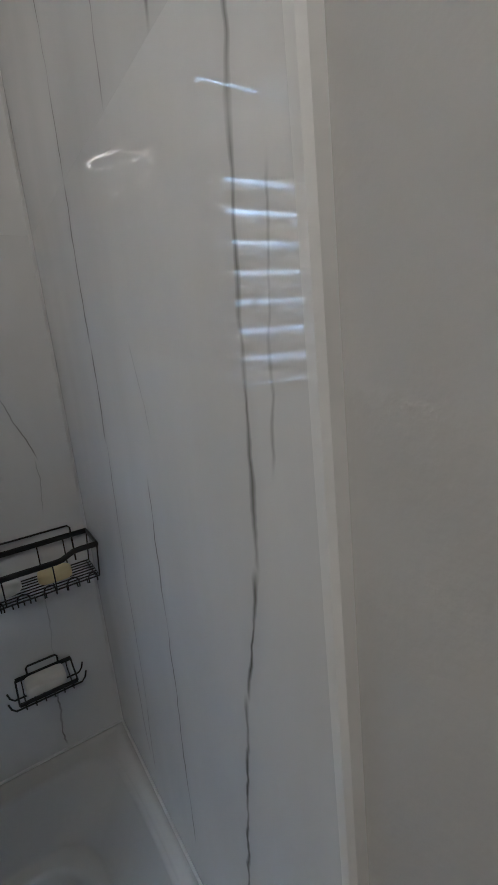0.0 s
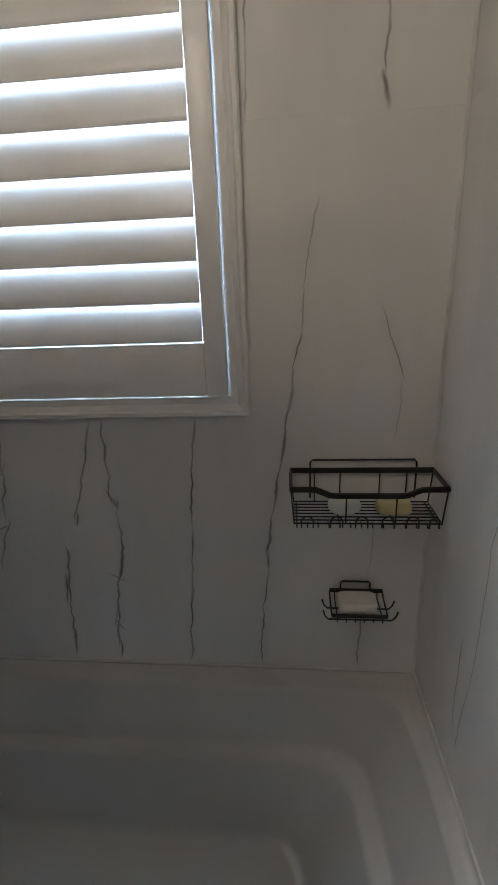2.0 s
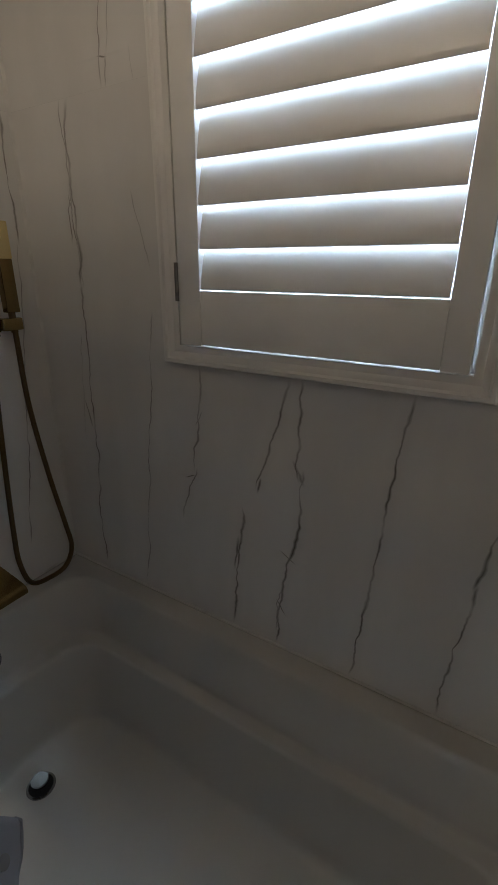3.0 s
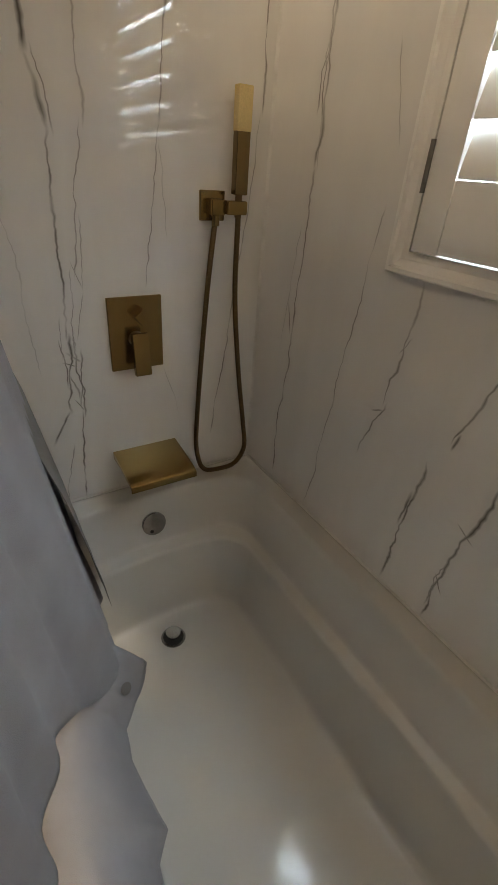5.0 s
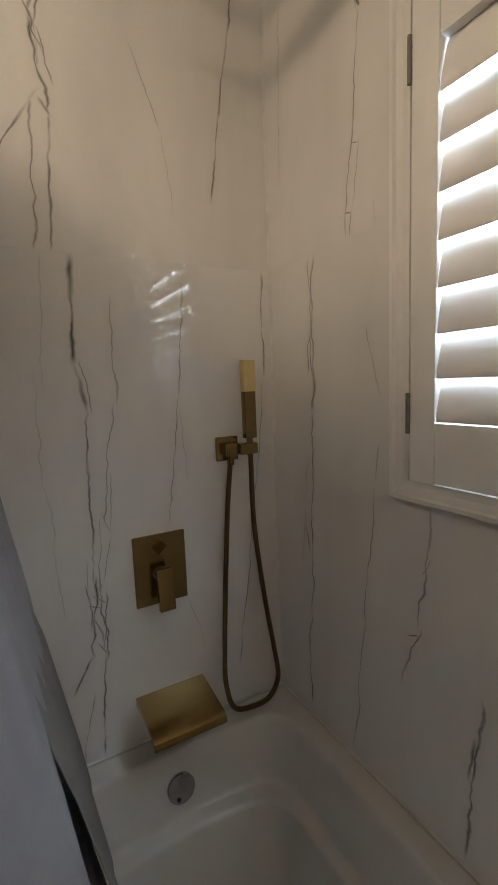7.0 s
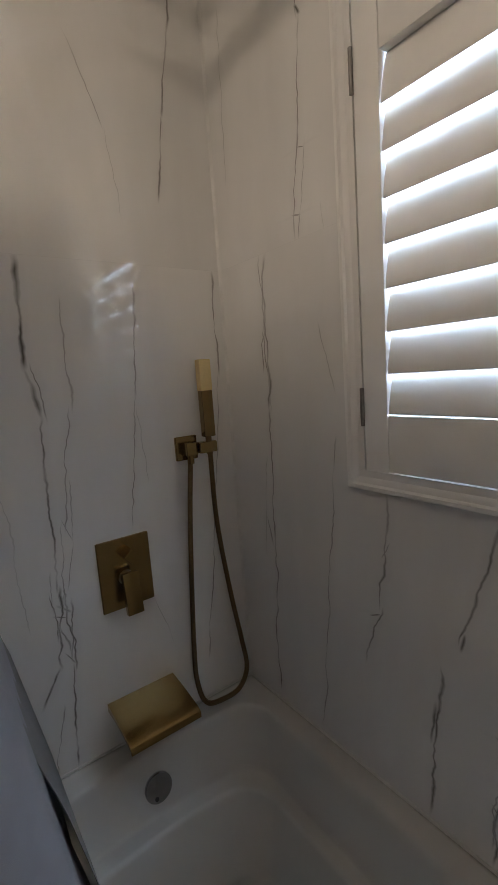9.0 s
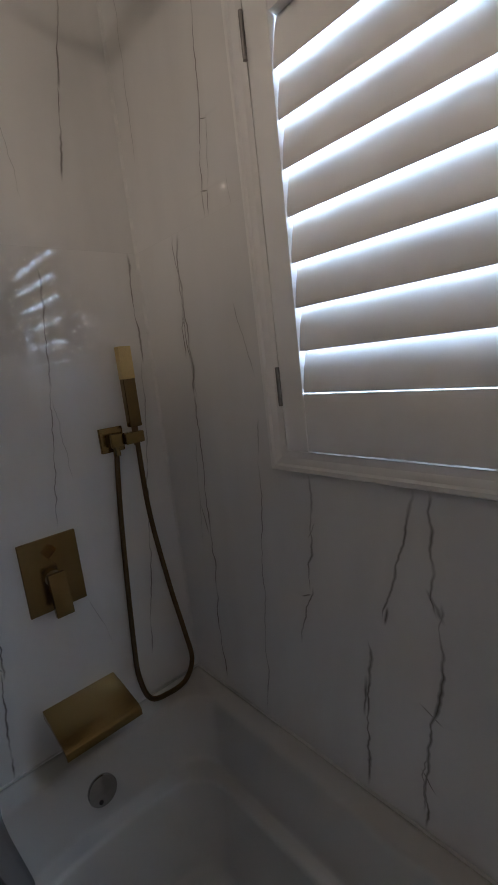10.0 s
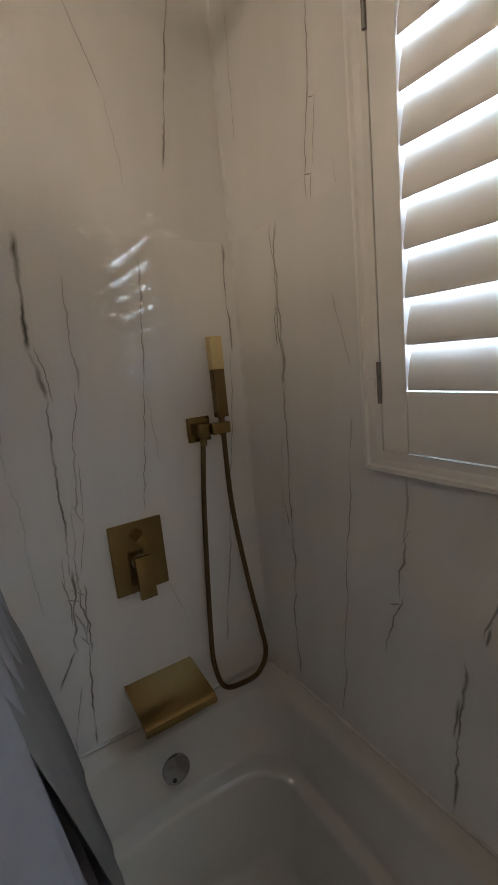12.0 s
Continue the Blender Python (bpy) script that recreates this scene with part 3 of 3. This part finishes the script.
# brass fittings on the west wall
def valve():
    t = thing("shower_valve", "brushed brass square shower mixer plate with lever and diverter knob", "faucet", at=(0.0, -0.363, 0.983))
    part("plate", box(0.0005, 0.0085, -0.432, -0.295, 0.891, 1.075, 0.003, 3), M_BRASS, t)
    bm = box(-0.0145, 0.0145, -0.0145, 0.0145, 0.0, 0.034, 0.002, 3)
    bmesh.ops.rotate(bm, verts=bm.verts, cent=(0, 0, 0), matrix=Matrix.Rotation(radians(38), 3, "Z"))
    bmesh.ops.rotate(bm, verts=bm.verts, cent=(0, 0, 0), matrix=Matrix.Rotation(radians(90), 3, "Y"))
    bmesh.ops.translate(bm, verts=bm.verts, vec=(0.0105, -0.357, 1.033))
    k = part("diverter_knob", bm, M_BRASS, t)
    part("collar", disc((0.0085, -0.357, 1.033), (1, 0, 0), [(0.011, 0), (0.011, 0.006)], 24), M_BRASS_D, k)
    part("lever_hub", disc((0.0085, -0.366, 0.972), (1, 0, 0), [(0.019, 0.0), (0.019, 0.022), (0.017, 0.024)], 32), M_BRASS_D, t)
    bm = box(0.030, 0.046, -0.386, -0.345, 0.888, 0.993, 0.002, 3)
    bmesh.ops.rotate(bm, verts=bm.verts, cent=(0.036, -0.366, 0.98), matrix=Matrix.Rotation(radians(-7), 3, "Y"))
    part("lever", bm, M_BRASS, t)


def spout():
    t = thing("waterfall_spout", "brushed brass waterfall tub spout with a wide flat lip", "faucet", at=(0.0, -0.357, 0.635))
    bm = bmesh.new()
    prof = [(0.0005, 0.650), (0.060, 0.643), (0.137, 0.630), (0.150, 0.624), (0.1525, 0.617), (0.1525, 0.607), (0.148, 0.606), (0.147, 0.615), (0.130, 0.620), (0.060, 0.630), (0.0005, 0.628)]
    a = [bm.verts.new((x, -0.450, z)) for x, z in prof]
    c = [bm.verts.new((x, -0.264, z)) for x, z in prof]
    n = len(prof)
    for k in range(n):
        bm.faces.new((a[k], a[(k + 1) % n], c[(k + 1) % n], c[k]))
    bm.faces.new(a[::-1])
    bm.faces.new(c)
    part("top_plate", bm, M_BRASS, t, angle=25)
    part("body", box(0.0005, 0.118, -0.420, -0.294, 0.600, 0.6275, 0.004, 3), M_BRASS, t)


def hand_shower():
    t = thing("hand_shower", "brushed brass square stick hand shower on its wall bracket with hose", "shower", at=(0.0, -0.158, 1.27))
    part("wall_plate", box(0.0005, 0.010, -0.191, -0.126, 1.241, 1.306, 0.003, 3), M_BRASS, t)
    part("bracket_body", box(0.010, 0.040, -0.175, -0.140, 1.255, 1.290, 0.004, 3), M_BRASS, t)
    part("bracket_arm", box(0.024, 0.052, -0.140, -0.086, 1.258, 1.288, 0.005, 4), M_BRASS, t)
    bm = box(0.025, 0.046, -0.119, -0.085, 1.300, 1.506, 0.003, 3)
    # brass darkened in colour to stand in for the dark surroundings it reflects
    h = part("handset", bm, mat("handset_brass_shaded", (0.27, 0.19, 0.085), 0.2, 1.0, vary=0.08, scale=30), t, "satin brass handset with its dark reflection put into the colour")
    part("spray_face", box(0.0243, 0.0472, -0.1198, -0.0842, 1.424, 1.5072, 0.003, 3), mat("spray_face_gold", (0.70, 0.55, 0.26), 0.5, 0.15, vary=0.12, scale=300), h, "paler brass spray head")
    part("neck", tube([(0.037, -0.104, 1.252), (0.037, -0.104, 1.301)], 0.0085, 20), M_BRASS_D, t)
    part("outlet", tube([(0.025, -0.158, 1.256), (0.025, -0.158, 1.232)], 0.0095, 20), M_BRASS, t)
    ctrl = [(0.025, -0.160, 1.235), (0.025, -0.175, 1.10), (0.026, -0.190, 0.92), (0.030, -0.205, 0.72), (0.036, -0.209, 0.62), (0.044, -0.190, 0.545), (0.050, -0.135, 0.531), (0.050, -0.078, 0.538),
            (0.046, -0.045, 0.588), (0.042, -0.053, 0.68), (0.040, -0.077, 0.84), (0.038, -0.101, 1.06), (0.037, -0.103, 1.255)]
    hose = part("hose", tube(spline(ctrl, 14), 0.0068, 12), M_BRASS_D, t, "dark brass ribbed shower hose")
    bm = bmesh.new()
    pts = spline(ctrl, 20)
    for i in range(2, len(pts) - 2):
        p, d = pts[i], (pts[i + 1] - pts[i - 1]).normalized()
        tube([p - d * 0.0016, p - d * 0.0008, p + d * 0.0008, p + d * 0.0016], 0.0073, 8, bm=bm)
    tagged(part("hose_rib", bm, M_BRASS_D, hose), kind="stuff")


def rain_head():
    t = thing("rain_shower_head", "brushed brass square rain shower head on a wall arm", "shower head", at=(0.0, -0.383, 2.372))
    part("wall_plate", box(0.0005, 0.009, -0.416, -0.350, 2.339, 2.405, 0.003, 3), M_BRASS, t)
    part("arm", tube(spline([(0.009, -0.383, 2.372), (0.20, -0.383, 2.372), (0.365, -0.383, 2.368), (0.402, -0.383, 2.345), (0.408, -0.383, 2.290)], 8), 0.012, 16, flat=(0.012, 0.012)), M_BRASS, t)
    part("swivel", disc((0.408, -0.383, 2.283), (0, 0, 1), [(0.014, 0.0), (0.018, 0.006), (0.018, 0.016), (0.013, 0.022)], 24), M_BRASS, t)
    pl = part("head_plate", box(0.256, 0.560, -0.535, -0.231, 2.270, 2.281, 0.003, 3), M_BRASS, t)
    first = None
    for i in range(12):
        for j in range(12):
            if first is None:
                first = ob = part("nozzle", disc((0, 0, 0), (0, 0, -1), [(0.0034, 0.0), (0.0026, 0.0035)], 8), M_RUBBER, pl)
            else:
                ob = new("nozzle", first.data)
                ob.parent = pl
            ob.location = (0.408 + (i - 5.5) * 0.0235, -0.383 + (j - 5.5) * 0.0235, 2.270)


valve()
spout()
hand_shower()
rain_head()


# bath caddies on the window wall
def wire(pts, r=0.0016, n=6):
    return tube(pts, r, n)


def shower_caddy():
    x0, x1, yb, yf, zt, zb = 1.210, 1.515, -0.012, -0.113, 1.080, 1.005
    t = thing("shower_caddy", "black wire shower basket hung on the marble wall", "caddy", at=((x0 + x1) / 2, -0.05, zb))
    front = [(x0 + (x1 - x0) * k / 24, yf, zt - 0.014 * (0.5 - 0.5 * math.cos(math.pi * min(1, max(0, (0.36 - abs(k / 24 - 0.5)) / 0.14))))) for k in range(25)]
    ring = front + [(x1, yf + (yb - yf) * k / 5, zt) for k in range(1, 6)] + [(x1 + (x0 - x1) * k / 8, yb, zt) for k in range(1, 9)] + [(x0, yb + (yf - yb) * k / 5, zt) for k in range(1, 5)]
    part("top_band", tube(ring, 0.003, 8, closed=True, flat=(0.0034, 0.0066)), M_BLACK, t, "thick black top band")
    part("base_ring", wire([(x0 + 0.006, yf, zb), (x1 - 0.006, yf, zb), (x1 - 0.006, yb, zb), (x0 + 0.006, yb, zb), (x0 + 0.006, yf, zb)], 0.0018), M_BLACK, t)
    for k in range(1, 7):
        y = yf + (yb - yf) * k / 7
        part("base_wire", wire([(x0 + 0.006, y, zb), (x1 - 0.006, y, zb)]), M_BLACK, t)
    hoops = [(1.243, 0.012), (1.302, 0.012), (1.352, 0.012), (1.404, 0.012), (1.452, 0.012), (1.494, 0.009)]
    for cx, r in hoops:
        arc = [(cx - r, yf, zb - 0.010)] + [(cx - r * math.cos(math.pi * k / 8), yf - 0.001, zb + 0.004 + r * math.sin(math.pi * k / 8)) for k in range(9)] + [(cx + r, yf, zb - 0.010)]
        part("front_hoop", wire(arc), M_BLACK, t)
    for k in range(14):
        x = x0 + 0.012 + (x1 - x0 - 0.024) * k / 13
        back = yb if k in (0, 4, 9, 13) else yf + 0.010
        part("cross_wire", wire([(x, yf - 0.002, zb - 0.009), (x, yf, zb - 0.003), (x, back, zb - 0.003)]), M_BLACK, t)
    for x, y in ((x0, yf + 0.002), (x0, yb), (x1, yf + 0.002), (x1, yb), (1.262, yb), (1.318, yb), (1.403, yb), (1.46, yb), (1.320, yf), (1.418, yf)):
        xb = min(max(x, x0 + 0.006), x1 - 0.006)
        part("side_wire", wire([(x, y, zt - (0.012 if y == yf else 0.0)), (xb, y, zb)]), M_BLACK, t)
    part("hanger", wire([(1.253, -0.006, 1.012), (1.253, -0.005, 1.096), (1.258, -0.005, 1.102), (1.476, -0.005, 1.102), (1.481, -0.005, 1.096), (1.481, -0.006, 1.012)], 0.0022), M_BLACK, t)


def soap_bar(name, label, c, sx, sy, sz, material, rz=0, rx=0, power=0.6):
    bm = bmesh.new()
    bmesh.ops.create_uvsphere(bm, u_segments=28, v_segments=16, radius=1)
    for v in bm.verts:
        v.co = Vector([math.copysign(abs(q) ** power, q) * s for q, s in zip(v.co, (sx, sy, sz))])
    bm.transform(pose(*c, rx, 0, rz))
    tagged(part(name, bm, material), label, "soap")


def soap_dish():
    x0, x1, yb, yf, zb = 1.300, 1.424, -0.014, -0.088, 0.752
    t = thing("soap_dish", "small black wire soap dish hung on the marble wall", "soap dish", at=((x0 + x1) / 2, -0.05, zb))
    part("hanger", wire([(1.327, -0.006, 0.765), (1.327, -0.005, 0.787), (1.331, -0.005, 0.791), (1.392, -0.005, 0.791), (1.396, -0.005, 0.787), (1.396, -0.006, 0.765)], 0.0024), M_BLACK, t)
    part("back_band", tube([(x0, yb, 0.772), (x1, yb, 0.772)], 0.003, 8, flat=(0.0034, 0.006)), M_BLACK, t)
    part("front_band", tube([(x0, yf + 0.006, zb + 0.002), (x1, yf + 0.006, zb + 0.002)], 0.003, 8, flat=(0.0034, 0.0055)), M_BLACK, t)
    for k in range(6):
        x = x0 + 0.012 + (x1 - x0 - 0.024) * k / 5
        part("tray_wire", wire([(x, yb, 0.772), (x, yb - 0.002, zb), (x, yf, zb), (x, yf - 0.001, zb - 0.010)]), M_BLACK, t)
    for y in (yf, -0.050):
        part("long_wire", wire([(x0 - 0.020, y, zb + 0.020), (x0 - 0.016, y, zb + 0.006), (x0 - 0.008, y, zb - 0.003), (x1 + 0.008, y, zb - 0.003), (x1 + 0.016, y, zb + 0.006), (x1 + 0.020, y, zb + 0.020)], 0.002), M_BLACK, t)
    for x in (x0, x1):
        part("side_wire", wire([(x, yb, 0.772), (x, yb - 0.012, zb + 0.010), (x, yf + 0.006, zb + 0.002)], 0.002), M_BLACK, t)


shower_caddy()
soap_dish()
soap_bar("soap", "cream white bar of soap on the small wire dish", (1.360, -0.049, 0.7665), 0.044, 0.029, 0.0125, M_SOAP_W, 0, 0, 0.35)
soap_bar("soap", "white rounded soap lying in the wire basket", (1.322, -0.066, 1.0235), 0.034, 0.024, 0.017, M_SOAP_W, 6, 0, 0.75)
soap_bar("soap", "pale yellow bar of soap lying in the wire basket", (1.424, -0.064, 1.0205), 0.036, 0.022, 0.014, M_SOAP_Y, -4, 0, 0.5)


# shower rod and curtain
def rod():
    t = thing("curtain_rod", "brushed brass shower curtain rod spanning the alcove", "rod", at=(0.76, -0.80, 2.045))
    part("bar", tube([(0.012, -0.80, 2.045), (0.76, -0.80, 2.045), (L - 0.012, -0.80, 2.045)], 0.0125, 20), M_BRASS, t)
    part("flange", disc((0.0005, -0.80, 2.045), (1, 0, 0), [(0.03, 0.0), (0.03, 0.006), (0.018, 0.012)], 28), M_BRASS, t)
    part("flange", disc((L - 0.0005, -0.80, 2.045), (-1, 0, 0), [(0.03, 0.0), (0.03, 0.006), (0.018, 0.012)], 28), M_BRASS, t)


rod()


def sheet(fn, nu, nv):
    bm = bmesh.new()
    g = [[bm.verts.new(fn(i / nu, j / nv)) for j in range(nv + 1)] for i in range(nu + 1)]
    for i in range(nu):
        for j in range(nv):
            bm.faces.new((g[i][j], g[i + 1][j], g[i + 1][j + 1], g[i][j + 1]))
    return bm


def thicken(ob, d):
    m = ob.modifiers.new("thickness", "SOLIDIFY")
    m.thickness, m.offset = d, 0
    return ob


HANG = 2.030


def curtain():
    t = thing("shower_curtain", "light grey fabric shower curtain with liner hanging into the tub", "curtain", at=(0.45, -0.80, HANG))

    def outer(u, v):
        # bulges into the tub half way along, its free end stays back at the rod
        near = max(0.0, (u - 0.5) / 0.5)
        lift = min(1.0, near / 0.45)
        z = HANG - v * (1.56 + 0.02 * math.sin(9 * u) - 0.28 * lift * lift * (3 - 2 * lift))
        x = 0.02 + 0.515 * min(1.0, u / 0.5) + 0.525 * near
        lean = 0.138 * (HANG - z)
        y = -0.822 + lean - (0.25 * (1 - math.exp(-7 * near)) + 0.75 * near) * (lean + 0.002)
        fold = (0.012 - 0.004 * v) * math.sin(2 * math.pi * 11 * u + 1.2 * v) * (1 - 0.75 * math.exp(-((u - 0.5) / 0.12) ** 2))
        crease = noise.noise(Vector((9 * u, 6 * v, 1.7))) * 0.016 * v ** 2
        return (x + 0.5 * crease, y + fold + crease * (1 - math.exp(-((u - 0.5) / 0.08) ** 2)), z)

    thicken(part("curtain_panel", sheet(outer, 170, 90), M_CLOTH, t, angle=180), 0.0015)

    def liner(u, v):
        z = HANG - v * (1.66 + 0.055 * u)
        edge = float(np.interp(z, (0.317, 0.62, 0.90, 1.10), (0.231, 0.42, 0.50, 0.50)))
        y = float(np.interp(z, (0.317, 0.62, 0.90, 1.10, HANG), (-0.555, -0.600, -0.650, -0.705, -0.830)))
        return (0.02 + u * (edge - 0.02), y + 0.003 * (1 - u) * math.sin(2 * math.pi * 3 * u + 0.6), z)

    thicken(part("curtain_liner", sheet(liner, 70, 60), M_LINER, t, "darker grey waterproof curtain liner", angle=180), 0.0008)

    hem_x = (0.36, 0.44, 0.50, 0.53, 0.555, 0.60, 0.66, 0.74, 0.785, 0.82, 0.90, 1.06)
    hem_y = (-0.66, -0.64, -0.60, -0.576, -0.615, -0.648, -0.643, -0.612, -0.600, -0.632, -0.655, -0.66)

    def lower(u, v):
        # the hem that was thrown over the tub edge, with a turned-up corner
        x = 0.36 + 0.70 * u
        inner = float(np.interp(x, hem_x, hem_y))
        ridge = math.exp(-((x - 0.525) / (0.014 if x > 0.525 else 0.035)) ** 2) + 0.6 * math.exp(-((x - 0.43) / 0.022) ** 2)
        a = min(1.0, v / 0.62)
        b = max(0.0, (v - 0.62) / 0.38)
        y = -0.93 + (0.20 + 0.02 * math.sin(14 * x)) * a + (inner + 0.73) * b ** 0.8
        z = 0.34 + 0.225 * math.sin(0.5 * math.pi * a) - 0.165 * b ** 1.3
        z += 0.075 * ridge * a + 0.010 * noise.noise(Vector((9 * x, 7 * v, 0.4)))
        return (x - 0.02 * ridge * a * (1 - b), y, z)

    drape = thicken(part("curtain_drape", sheet(lower, 150, 60), M_CLOTH, t, angle=180), 0.0015)
    hem = [Vector(lower(k / 120, 0.995)) for k in range(121)]
    part("curtain_hem_band", tube(hem, 0.003, 8, flat=(0.0022, 0.0050)), M_CLOTH, drape)
    p = Vector(lower(0.272, 0.90)) + Vector((0.004, 0.003, 0.003))
    part("magnet_button", disc(p, (0.75, 0.45, 0.5), [(0.012, 0.0), (0.012, 0.002), (0.009, 0.0035)], 24), M_LINER, drape, "small round hem weight")
    for k in range(9):
        x = 0.05 + 0.112 * k
        part("curtain_ring", tube([(x, -0.80 + 0.021 * math.cos(a), 2.040 + 0.021 * math.sin(a)) for a in [2 * math.pi * q / 20 for q in range(20)]], 0.0018, 6, closed=True), M_CHROME, t)


curtain()


# swirl ceiling lamp
def swirl_lamp():
    c = Vector((0.848, -1.232, 2.374))
    t = thing("ceiling_lamp", "swirl-shaped warm white LED ceiling lamp", "lamp", at=tuple(c))
    far, right, pts = Vector((-0.386, -0.922, 0)), Vector((-0.922, 0.386, 0)), []
    for k in range(81):
        a = 0.30 + k / 80 * 2.60 * math.pi
        h = float(np.interp(a / math.pi, (0, 1, 2, 2.7), (0.110, -0.010, 0.012, -0.100)))
        r = 0.145 + 0.022 * abs(k / 40 - 1) ** 2
        pts.append(c + right * (r * math.cos(a)) + far * (r * math.sin(a)) + Vector((0, 0, h)))
    part("led_tube", tube([p - Vector((0, 0, 0.004)) for p in pts], 0.006, 8, flat=(0.0056, 0.0034)), M_LED, t, "glowing warm white LED strip")
    # added cover that keeps the strip's light off the ceiling
    part("channel", tube([p + Vector((0, 0, 0.0035)) for p in pts], 0.007, 8, flat=(0.0075, 0.0042)), M_TRIM, t, "white curved channel added to block the strip's upward light")
    part("stem", tube([c + Vector((0, 0, 0.0)), c + Vector((0, 0, TOP - c.z - 0.02))], 0.006, 10), M_TRIM, t)
    part("canopy", disc((c.x, c.y, TOP - 0.001), (0, 0, -1), [(0.075, 0.0), (0.075, 0.02), (0.068, 0.026)], 32), M_TRIM, t)


swirl_lamp()
